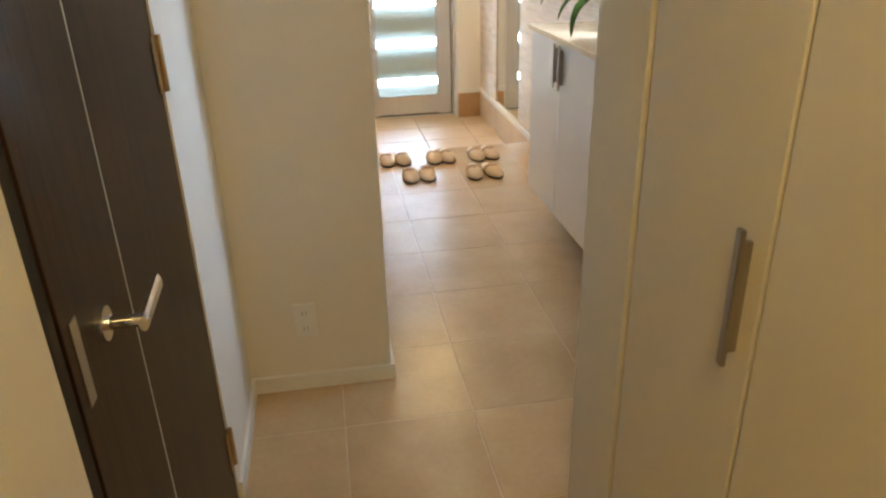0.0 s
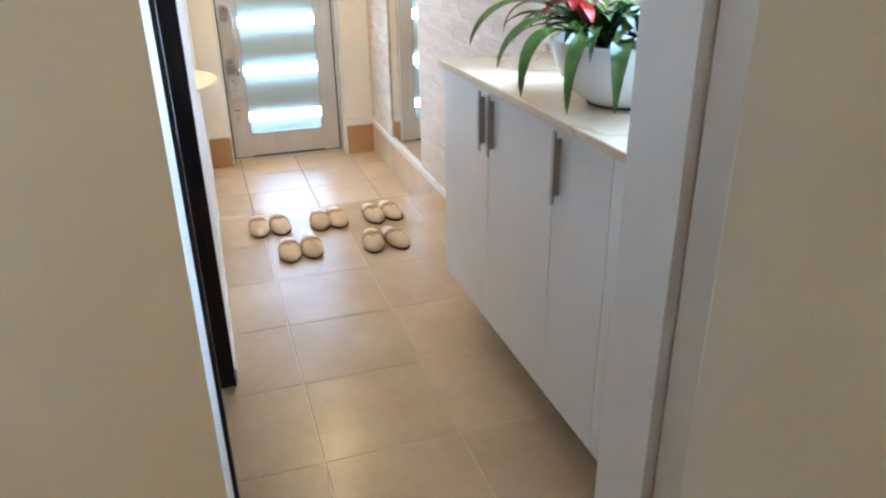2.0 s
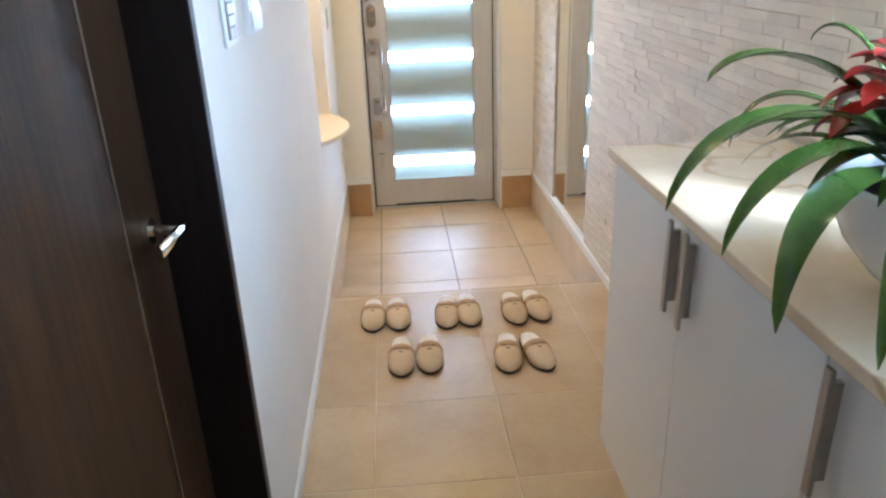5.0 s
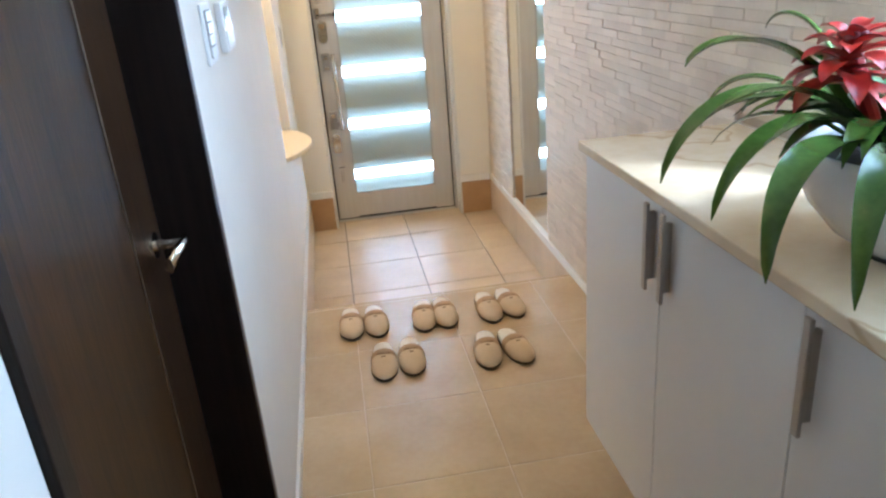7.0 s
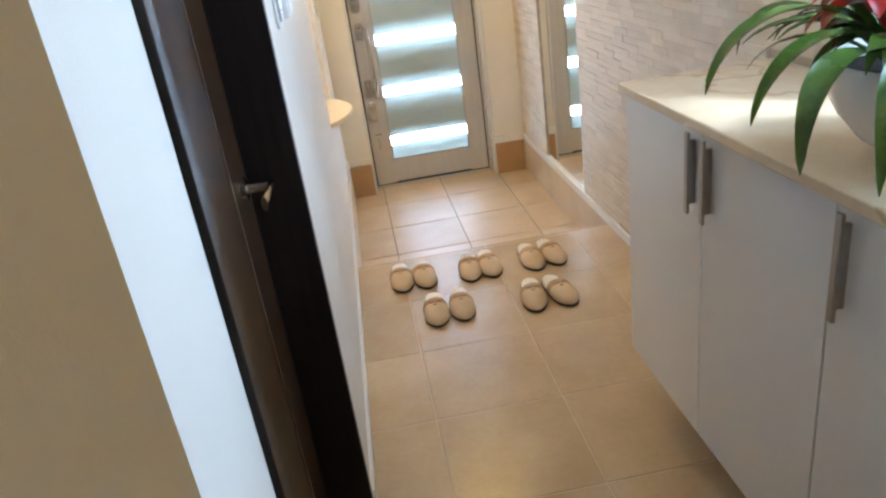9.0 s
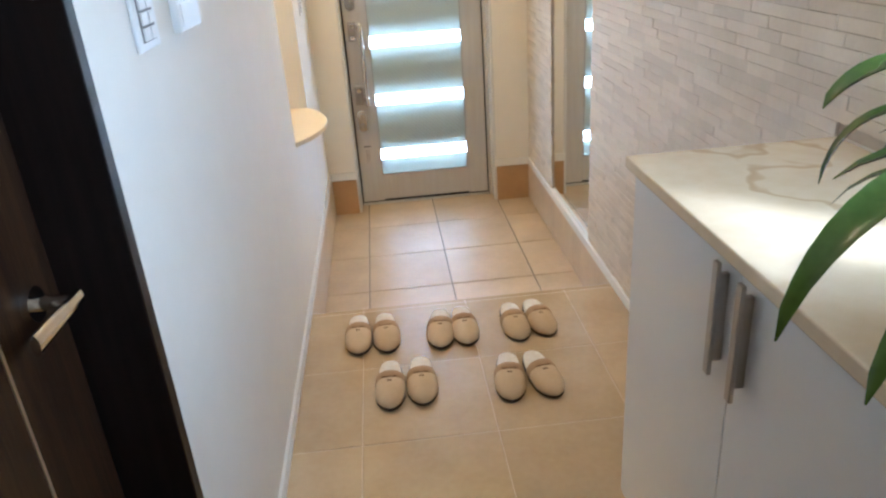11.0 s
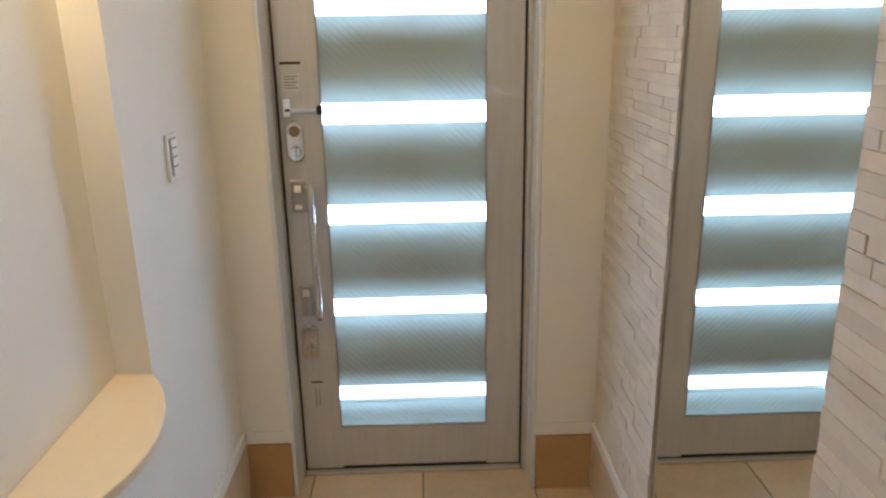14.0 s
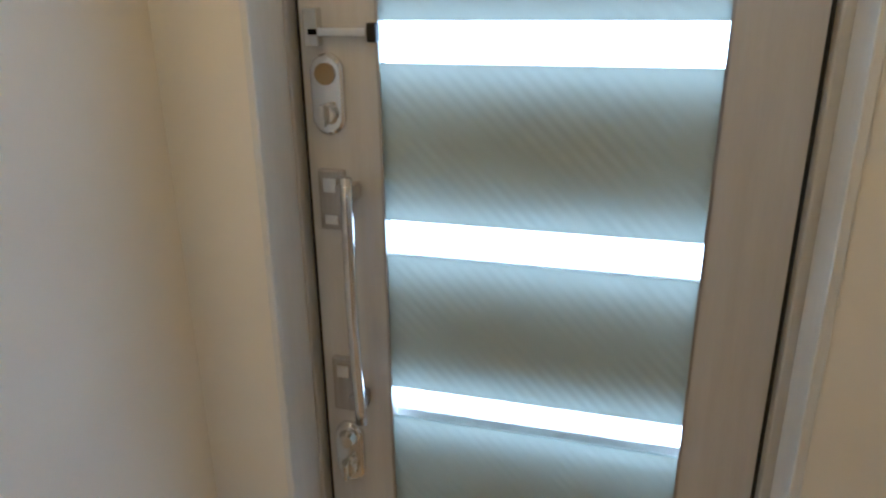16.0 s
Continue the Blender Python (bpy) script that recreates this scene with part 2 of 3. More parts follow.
def loft(bm, rings, cap=True, closed=True):
    """Skin a row of rings of equal length."""
    vs = [[bm.verts.new(p) for p in r] for r in rings]
    n = len(rings[0])
    for a, b in zip(vs, vs[1:]):
        for i in range(n if closed else n - 1):
            j = (i + 1) % n
            bm.faces.new((a[i], a[j], b[j], b[i]))
    if cap:
        bm.faces.new(vs[0][::-1])
        bm.faces.new(vs[-1])


# ---- structure ----
S, TOP = 0.22, 2.62           # hall floor, ceiling
XL, XR, YD = 0.487, 1.709, 7.345    # left wall, right wall, door wall

floor = structure(boxes("floor", GROUT, [(-0.3, 1.90, -1.2, 5.690, 0.0, S - 0.0012)]), "pale grout bed of the hall floor", "floor")
entry_floor = structure(boxes("entry_floor", ENTRY_GROUT, [(0.2, 1.95, 5.69, 7.62, -0.10, -0.004)]), "dark grout bed of the sunken entry floor", "floor")
structure(boxes("ceiling", CEILING, [(-0.4, 2.0, -1.3, 7.7, TOP, TOP + 0.12)]), "plain off-white papered ceiling", "ceiling")

N0, N1, NZ0, NZ1, NX = 6.05, 6.67, 0.80, 2.06, 0.405   # niche
left = structure(boxes("wall_left", PLASTER, [
    (0.25, XL, 4.172, N0, 0, TOP), (0.25, XL, N1, YD, 0, TOP), (0.25, XL, N0, N1, 0, NZ0), (0.25, XL, N0, N1, NZ1, TOP),
    (0.25, NX, N0, N1, NZ0, NZ1),
    (0.20, 0.467, 3.112, 3.318, 0, TOP), (0.20, 0.467, 3.318, 4.172, 2.30, TOP)]), "white papered hall wall with a tall recessed niche", "wall")
structure(boxes("wall_socket", PLASTER, [(-0.15, 0.20, 3.112, 3.25, 0, TOP), (0.20, 0.467, 3.1115, 3.112, 0, TOP)]), "cream papered wall end with a socket", "wall")
structure(boxes("wall_corridor", PLASTER, [(-0.15, 0.01, 2.615, 3.112, 0, TOP), (-0.15, 0.01, 1.805, 2.615, 2.28, TOP), (-0.15, 0.01, -1.2, 1.805, 0, TOP)]),
          "cream papered corridor wall", "wall")
structure(boxes("wall_back", PLASTER, [(-0.15, 1.9, -1.3, -1.2, 0, TOP)]), "plain cream wall closing the corridor", "wall")
W0, W1, WZ0, WZ1 = 3.24, 3.86, 1.29, 2.10   # side window
structure(boxes("wall_right", PLASTER, [
    (XR, 1.95, 3.168, W0, 0, TOP), (XR, 1.95, W0, W1, 0, WZ0), (XR, 1.95, W0, W1, WZ1, TOP), (XR, 1.95, W1, YD, 0, TOP)]),
    "papered wall behind the shoe cabinet and strip stone", "wall")
structure(boxes("wall_stub", TRIM, [(1.248, XR + 0.2, 3.001, 3.168, 0, TOP)]), "white wall stub beside the shoe cabinet", "wall")
# unseen wall, added so that no sun leaks in behind the closets
structure(boxes("wall_closet_side", PLASTER, [(1.75, 1.9, 2.444, 3.001, 0, TOP), (1.75, 1.9, -1.2, 2.212, 0, TOP)]), "unseen cream wall added behind the closets to block the sun", "wall")
structure(boxes("wall_pillar", PLASTER, [(0.860, 1.9, 2.212, 2.444, 0, TOP)], bevel=0.003), "narrow cream wall end between two closets", "wall")
DX0, DX1 = 0.655, 1.487
structure(boxes("wall_door", PLASTER, [(0.25, DX0, YD, 7.62, 0, TOP), (DX1, 1.95, YD, 7.62, 0, TOP), (DX0, DX1, YD, 7.62, 2.24, TOP)]),
          "warm cream wall round the front door", "wall")

# baseboards and trims
structure(boxes("baseboard", TRIM, [(XL, XL + 0.010, 4.172, 7.333, S, S + 0.045)], bevel=0.002), "thin white baseboard strip", "baseboard")
structure(boxes("baseboard", TRIM, [(XR - 0.018, XR, 4.44, 7.333, S, S + 0.040)], bevel=0.002), "thin white baseboard strip", "baseboard")
structure(boxes("baseboard", TRIM, [(0.012, 0.479, 3.098, 3.110, S, S + 0.058), (0.4675, 0.479, 3.110, 3.310, S, S + 0.058)], bevel=0.002), "low white baseboard", "baseboard")
structure(boxes("baseboard", TRIM, [(0.0105, 0.022, 2.625, 3.098, S, S + 0.058)], bevel=0.002), "low white baseboard", "baseboard")
structure(boxes("baseboard", TRIM, [(1.236, 1.2475, 3.003, 3.166, S, S + 0.058)], bevel=0.002), "low white baseboard", "baseboard")
structure(boxes("trim", TRIM, [(XL + 0.012, DX0 - 0.002, YD - 0.012, YD, S - 0.004, S + 0.042)], bevel=0.002), "cream strip above the tiled skirting", "trim")
structure(boxes("trim", TRIM, [(DX1 + 0.002, XR - 0.018, YD - 0.012, YD, S - 0.004, S + 0.042)], bevel=0.002), "cream strip above the tiled skirting", "trim")


# ---- front door ----
def front_door():
    d = structure(thing("door_1", (1.065, 7.50, 0), "grey aluminium front door with frosted glass and bright slits", "door"))
    z1 = 2.19
    # surround
    boxes("door_frame", ALUMINIUM, [(0.612, 0.662, 7.452, 7.56, 0, z1 + 0.05), (1.468, 1.518, 7.452, 7.56, 0, z1 + 0.05),
                                    (0.662, 1.468, 7.452, 7.56, z1 + 0.004, z1 + 0.05)], d, "silver aluminium door frame", 0.003)
    boxes("jamb", TRIM_METAL, [(DX0 - 0.010, DX0 + 0.004, YD - 0.006, 7.45, 0.0, 2.235), (DX1 - 0.004, DX1 + 0.012, YD - 0.006, 7.45, 0.0, 2.235)], d, "pale grey metal jamb lining", 0.003)
    boxes("gasket", BLACK, [(0.661, 0.671, 7.487, 7.50, 0.0, z1), (1.460, 1.469, 7.487, 7.50, 0.0, z1), (0.665, 1.465, 7.484, 7.50, 0.008, 0.024)], d, "black rubber seal")
    boxes("threshold", ALUMINIUM, [(0.665, 1.465, 7.462, 7.56, -0.002, 0.008)], d, "low metal threshold", 0.002)
    g0, g1, zb, zt = 0.803, 1.340, 0.183, 2.04
    leaf = boxes("leaf", ALUMINIUM, [(0.671, g0, 7.480, 7.520, 0.016, z1), (g1, 1.460, 7.480, 7.520, 0.016, z1),
                                     (g0, g1, 7.480, 7.520, 0.024, zb), (g0, g1, 7.480, 7.520, zt, z1)], d, "brushed warm grey door leaf")
    boxes("glazing_bead", STEEL, [(g0, g1, 7.4785, 7.482, zb, zb + 0.006), (g0, g0 + 0.005, 7.4785, 7.482, zb, zt), (g1 - 0.005, g1, 7.4785, 7.482, zb, zt)], leaf)
    half, slits = 0.033, [0.311 + 0.3365 * k for k in range(6)]
    low = zb
    for c in slits + [None]:
        high = zt if c is None else c - half
        pane = boxes("frosted_pane", FROST, [(g0, g1, 7.494, 7.500, low, high)], leaf, "grey-green frosted wired glass pane")
        if high - low > 0.06:
            # unseen slat added behind the glass: keeps daylight off the pane's middle
            boxes("light_block_slat", ALUMINIUM, [(g0 - 0.02, g1 + 0.02, 7.553, 7.560, low + 0.016, high - 0.018)], leaf)
        if c is not None:
            slit = boxes("clear_slit", CLEAR, [(g0, g1, 7.494, 7.500, c - half, c + half)], leaf, "clear glass slit with daylight behind")
            slit.visible_shadow = False
            low = c + half
    # upper lock, lower lock
    for zc, ink in ((1.237, True), (0.532, False)):
        bm = bmesh.new()
        ring = []
        for k in range(32):
            a = 2 * math.pi * k / 32
            ring.append((0.717 + 0.029 * math.cos(a), 0.029 * math.sin(a) + (0.038 if math.sin(a) >= 0 else -0.038)))
        loft(bm, [[(x, 7.480, zc + z) for x, z in ring], [(x, 7.470, zc + z) for x, z in ring],
                  [(0.717 + (x - 0.717) * 0.86, 7.466, zc + z * 0.93) for x, z in ring]])
        plate = part("lock_plate", bm, CHROME, d, "oval satin lock plate")
        bm = bmesh.new()
        add_cylinder(bm, (0.717, 7.466, zc - 0.032), (0.717, 7.452, zc - 0.032), 0.019, 0.016)
        add_box(bm, 0.712, 0.722, 7.440, 7.4525, zc - 0.05, zc - 0.014, bevel=0.002)
        part("thumb_turn", bm, CHROME, plate, "round chrome thumb turn")
        bm = bmesh.new()
        if ink:
            add_cylinder(bm, (0.717, 7.4665, zc + 0.034), (0.717, 7.463, zc + 0.034), 0.018)
            part("indicator", bm, SEAM, plate, "brown round indicator")
        else:
            add_cylinder(bm, (0.717, 7.4665, zc + 0.034), (0.717, 7.452, zc + 0.034), 0.020, 0.014)
            part("knob", bm, CHROME, plate)
    # pull handle on two brackets
    pull = boxes("pull_bracket", STEEL, [(0.690, 0.740, 7.466, 7.480, 1.000, 1.110)], d, "square satin bracket", 0.004)
    boxes("button", CHROME, [(0.702, 0.728, 7.460, 7.4665, 1.07, 1.096)], pull, "", 0.002)
    boxes("button", CHROME, [(0.702, 0.728, 7.460, 7.4665, 1.012, 1.03)], pull, "", 0.002)
    pull = boxes("pull_bracket", STEEL, [(0.692, 0.742, 7.466, 7.480, 0.630, 0.745)], d, "square satin bracket", 0.004)
    boxes("button", CHROME, [(0.704, 0.730, 7.460, 7.4665, 0.705, 0.731)], pull, "", 0.002)
    bm = bmesh.new()
    rings = []
    for k in range(13):
        u = k / 12
        z = 0.632 + 0.475 * u
        x = 0.764 - 0.004 * u
        y = 7.428 - 0.010 * math.sin(math.pi * u)
        rings.append([(x + 0.011 * math.cos(a), y + 0.008 * math.sin(a), z) for a in [2 * math.pi * i / 12 for i in range(12)]])
    loft(bm, rings)
    part("pull_bar", bm, CHROME, d, "long vertical satin pull bar", True)
    boxes("pull_arm", STEEL, [(0.738, 0.768, 7.428, 7.470, 1.062, 1.092), (0.738, 0.768, 7.428, 7.470, 0.655, 0.685)], d, "", 0.003)
    # door guard
    guard = boxes("door_guard", CHROME, [(0.690, 0.795, 7.462, 7.470, 1.330, 1.345), (0.685, 0.712, 7.462, 7.480, 1.315, 1.375)], d, "chrome swing-arm door guard", 0.003)
    boxes("guard_tip", BLACK, [(0.795, 0.812, 7.458, 7.474, 1.322, 1.352)], guard, "black guard tip", 0.003)
    boxes("guard_keep", CHROME, [(0.628, 0.652, 7.440, 7.452, 1.30, 1.385)], d, "chrome keep on the frame", 0.003)
    # stickers
    st = boxes("sticker", PAPER, [(0.690, 0.742, 7.4788, 7.480, 1.395, 1.450)], d, "small pale grey label with tiny print")
    for k in range(5):
        boxes("print_bar", INK, [(0.694, 0.738 - 0.008 * (k % 2), 7.4780, 7.4788, 1.440 - 0.009 * k, 1.444 - 0.009 * k)], st)
    boxes("slot", BLACK, [(0.684, 0.750, 7.4785, 7.480, 1.479, 1.487)], d, "dark slot")
    boxes("slot", BLACK, [(0.708, 0.748, 7.4785, 7.480, 0.369, 0.375)], d, "dark slot")
    boxes("sticker", INK, [(0.720, 0.724, 7.4787, 7.480, 0.27, 0.35), (0.733, 0.736, 7.4787, 7.480, 0.28, 0.345)], d, "faint printed marks")
    return d


front_door()
out = structure(boxes("backdrop", OUTSIDE, [(0.0, 2.2, 8.6, 8.62, -0.6, 3.0)]), "bright overcast daylight outside the door", "sky")


# ---- mirror ----
def wall_mirror():
    m = thing("wall_mirror", (XR - 0.004, 6.43, 0.262), "tall frameless wall mirror set in the strip stone", "mirror")
    boxes("glass", MIRROR, [(XR - 0.0015, XR + 0.003, 6.052, 6.738, 0.264, 2.20)], m)
    boxes("edge_strip", STEEL, [(XR - 0.004, XR + 0.002, 6.738, 6.743, 0.264, 2.20)], m, "thin steel edge strip")


wall_mirror()


# ---- niche shelf ----
def niche_shelf():
    bm = bmesh.new()
    prof = [(NX + 0.001, 6.054), (XL + 0.004, 6.045)]
    for k in range(1, 16):
        u = k / 15
        prof.append((XL + 0.004 + 0.108 * math.sin(math.pi * u) ** 0.8, 6.045 + 0.615 * u))
    prof.append((NX + 0.001, 6.664))
    prof = [p for i, p in enumerate(prof) if i == 0 or (Vector(p) - Vector(prof[i - 1])).length > 1e-4]
    loft(bm, [[(x, y, NZ0 + 0.002) for x, y in prof], [(x, y, NZ0 + 0.020) for x, y in prof], [(x - (0.002 if x > XL else 0), y, NZ0 + 0.022) for x, y in prof]])
    tagged(part("niche_shelf", bm, SHELF), "cream bow-fronted shelf board in the lit niche", "shelf")


niche_shelf()


# ---- switches, panels, socket ----
def switch_plate(at, w, h, cols, rows, label):
    """Plate on the left wall, facing +x; at is its near lower corner."""
    x, y, z = at
    t = thing("light_switch", (x, y + w / 2, z), label, "switch")
    boxes("plate", PLASTIC, [(x, x + 0.007, y, y + w, z, z + h)], t, "", 0.003)
    iw, ih = w * 0.62, h * 0.78
    y0, z0 = y + (w - iw) / 2, z + (h - ih) / 2
    boxes("inner_frame", INK, [(x + 0.007, x + 0.0085, y0, y0 + iw, z0, z0 + ih)], t, "grey joint round the rockers")
    for c in range(cols):
        for r in range(rows):
            cw, rh = iw / cols, ih / rows
            boxes("rocker", PLASTIC, [(x + 0.0085, x + 0.0125, y0 + c * cw + 0.003, y0 + (c + 1) * cw - 0.003, z0 + r * rh + 0.002, z0 + (r + 1) * rh - 0.002)], t, "", 0.0015)


switch_plate((XL, 4.374, 1.43), 0.120, 0.122, 2, 4, "white double switch plate with eight small rockers")
switch_plate((XL, 6.935, 1.215), 0.078, 0.120, 1, 4, "white narrow switch plate with four rockers")


def thermostat():
    t = thing("wall_controller", (XL, 4.69, 1.43), "white wall controller with a grey screen", "controller")
    body = boxes("body", PLASTIC, [(XL, XL + 0.016, 4.608, 4.774, 1.432, 1.546)], t, "", 0.004)
    boxes("screen", SCREEN, [(XL + 0.016, XL + 0.0175, 4.640, 4.735, 1.488, 1.534)], t, "dark grey display", 0.0005)
    boxes("flap", PLASTIC, [(XL + 0.016, XL + 0.0185, 4.625, 4.757, 1.440, 1.482)], t, "", 0.001)


thermostat()


def socket():
    t = thing("wall_socket", (0.203, 3.11, 0.42), "white double wall socket on cream paper", "socket")
    boxes("plate", PLASTIC, [(0.168, 0.238, 3.104, 3.111, 0.415, 0.535)], t, "", 0.003)
    for z in (0.447, 0.503):
        o = boxes("outlet", PLASTIC, [(0.188, 0.218, 3.102, 3.1045, z - 0.016, z + 0.016)], t, "", 0.001)
        boxes("slot", INK, [(0.196, 0.198, 3.1012, 3.1022, z - 0.007, z + 0.007), (0.208, 0.210, 3.1012, 3.1022, z - 0.007, z + 0.007)], o)


socket()


# ---- dark doors ----
def lever(parent, x, y, z, way):
    """Lever handle on a face that looks along +x; the bar runs along y by way."""
    bm = bmesh.new()
    add_cylinder(bm, (x, y, z), (x + 0.010, y, z), 0.025, 0.024, 28)
    rose = part("rose", bm, CHROME, parent, "round chrome rose")
    bm = bmesh.new()
    add_cylinder(bm, (x + 0.008, y, z), (x + 0.058, y, z), 0.010, 0.009, 18)
    rings = []
    for k in range(9):
        u = k / 8
        c = Vector((x + 0.058 - 0.004 * u, y - way * 0.012 + way * 0.125 * u, z))
        h, d = 0.011 + 0.003 * u, 0.007 - 0.001 * u
        rings.append([c + Vector((d * math.cos(a), 0, h * math.sin(a))) for a in [2 * math.pi * i / 14 for i in range(14)]])
    loft(bm, rings)
    part("lever_handle", bm, CHROME, parent, "tapered chrome lever")


def hall_door():
    y0, y1, zt = 3.320, 4.170, 2.30
    d = structure(thing("door_2", (0.40, 3.75, S), "closed dark walnut door with a vertical metal inlay", "door"))
    boxes("casing", FRAME_WOOD, [(0.30, 0.476, y0, y0 + 0.030, S, zt), (0.30, 0.490, y1 - 0.030, y1, S, zt), (0.30, 0.490, y0 + 0.03, y1 - 0.03, zt - 0.03, zt)], d, "espresso wooden door casing", 0.002)
    boxes("stop", FRAME_WOOD, [(0.30, 0.372, y0 + 0.030, y0 + 0.045, S, zt - 0.03), (0.30, 0.372, y1 - 0.045, y1 - 0.030, S, zt - 0.03)], d)
    leaf = boxes("leaf", DARK_WOOD, [(0.340, 0.380, y0 + 0.034, 3.962, S + 0.008, zt - 0.034), (0.340, 0.380, 3.969, y1 - 0.034, S + 0.008, zt - 0.034)], d, "dark walnut leaf", 0.001)
    boxes("inlay", INLAY, [(0.345, 0.3806, 3.9625, 3.9685, S + 0.010, zt - 0.036)], leaf, "thin silver inlay line")
    lever(leaf, 0.380, 4.056, 1.172, -1)


hall_door()


def corridor_door():
    y0, y1, zt = 1.845, 2.615, 2.28
    d = structure(thing("door_3", (0.0, 2.2, S), "dark walnut door with a brass-toned lever and hinges", "door"))
    boxes("casing", FRAME_WOOD, [(-0.14, 0.006, 1.806, y0, S, zt)], d, "espresso wooden door casing", 0.002)
    leaf = boxes("leaf", DARK_WOOD, [(-0.032, 0.008, y0 + 0.004, 2.112, S + 0.008, zt - 0.004), (-0.032, 0.008, 2.120, y1 - 0.012, S + 0.008, zt - 0.004)], d, "dark walnut leaf", 0.001)
    boxes("inlay", INLAY, [(-0.03, 0.0074, 2.1125, 2.1195, S + 0.010, zt - 0.006)], leaf, "thin silver inlay line")
    boxes("gap", BLACK, [(-0.14, -0.002, y1 - 0.011, y1, S, zt)], d)
    for z in (0.41, 1.375, 2.05):
        bm = bmesh.new()
        add_cylinder(bm, (0.014, y1 - 0.004, z - 0.055), (0.014, y1 - 0.004, z + 0.055), 0.008, None, 14)
        add_box(bm, 0.0085, 0.012, y1 - 0.040, y1 - 0.004, z - 0.055, z + 0.055, bevel=0.001)
        part("hinge", bm, BRASS, d, "aged brass hinge")
    boxes("latch_plate", STEEL, [(0.0082, 0.0098, 1.872, 1.896, 1.08, 1.20)], leaf, "steel latch plate", 0.0005)
    lever(leaf, 0.008, 1.970, 1.145, 1)


corridor_door()


# ---- cabinets ----
def bar_handle(parent, x, y, z0, z1):
    """T-section handle on a face that looks along -x: a full-length bar on a shorter web."""
    bar = boxes("handle", STEEL, [(x - 0.021, x - 0.014, y - 0.0075, y + 0.0075, z0, z1)], parent, "flat satin steel bar handle", 0.0015)
    boxes("handle_web", STEEL, [(x - 0.0145, x, y - 0.0045, y + 0.0045, z0 + 0.022, z1 - 0.018)], bar, "", 0.001)


def shoe_cabinet(y0, y1, doors, handles):
    c = thing("shoe_cabinet", (1.5, (y0 + y1) / 2, 0.38), "glossy white wall-hung shoe cabinet with steel bar handles", "cabinet", "shoe cabinets")
    boxes("body", GLOSS_WHITE, [(1.331, XR - 0.003, y0, y1, 0.382, 1.147)], c)
    for a, b in doors:
        door = boxes("door", GLOSS_WHITE, [(1.312, 1.329, a + 0.0011, b - 0.0011, 0.382, 1.145)], c, "glossy white flat door", 0.0015)
        for hy in handles:
            if a < hy < b:
                bar_handle(door, 1.312, hy, 0.958, 1.140)
    return c


shoe_cabinet(3.582, 4.425, [(3.582, 4.008), (4.008, 4.425)], (3.972, 4.042))
shoe_cabinet(3.170, 3.580, [(3.310, 3.580), (3.170, 3.310)], (3.548,))
top = boxes("countertop", MARBLE, [(1.296, XR - 0.004, 3.170, 4.440, 1.149, 1.172)], bevel=0.003)
tagged(top, "polished cream marble top with brown veins", "countertop")


def closet(name_label, x, y0, y1, seam, handles, mat, z0, z1):
    c = thing("tall_closet", (x + 0.2, (y0 + y1) / 2, S), name_label, "closet")
    boxes("body", SEAM, [(x + 0.022, x + 0.45, y0, y1, S, TOP - 0.002)], c)
    boxes("side_panel", EDGE, [(x + 0.006, x + 0.45, y1, y1 + 0.0065, S, TOP - 0.002)], c, "tan panel edge")
    edges = [y0] + seam + [y1]
    for a, b in zip(edges, edges[1:]):
        door = boxes("door", mat, [(x, x + 0.020, a + 0.003, b - 0.003, S + 0.03, TOP - 0.02)], c, "tall flat door", 0.003)
        for hy in handles:
            if a < hy < b:
                bar_handle(door, x, hy, z0, z1)
    return c


closet("tall cream closet with flat doors and steel handles", 0.864, -1.19, 2.203, [-0.2, 0.85, 1.815], (1.856,), CLOSET, 1.042, 1.250)
closet("tall white closet door with a steel handle", 1.266, 2.447, 2.992, [2.642], (2.680,), CLOSET, 1.085, 1.285)


# ---- side window ----
def side_window():
    w = structure(thing("window_1", (1.85, 3.55, WZ0), "white-framed window above the cabinet with bright garden light", "window"))
    boxes("window_frame", TRIM, [(1.86, 1.90, W0, W0 + 0.035, WZ0, WZ1), (1.86, 1.90, W1 - 0.035, W1, WZ0, WZ1),
                                 (1.86, 1.90, W0 + 0.035, W1 - 0.035, WZ0, WZ0 + 0.035), (1.86, 1.90, W0 + 0.035, W1 - 0.035, WZ1 - 0.035, WZ1)], w, "white window frame", 0.003)
    boxes("window_sill", TRIM, [(XR - 0.012, 1.86, W0, W1, WZ0 - 0.001, WZ0 + 0.012)], w, "white sill", 0.003)
    pane = boxes("pane", CLEAR, [(1.878, 1.882, W0 + 0.035, W1 - 0.035, WZ0 + 0.035, WZ1 - 0.035)], w)
    pane.visible_shadow = False


side_window()
structure(boxes("backdrop", OUTSIDE, [(3.4, 3.42, 2.2, 6.0, -0.2, 3.0)]), "bright overcast daylight outside the side window", "sky")


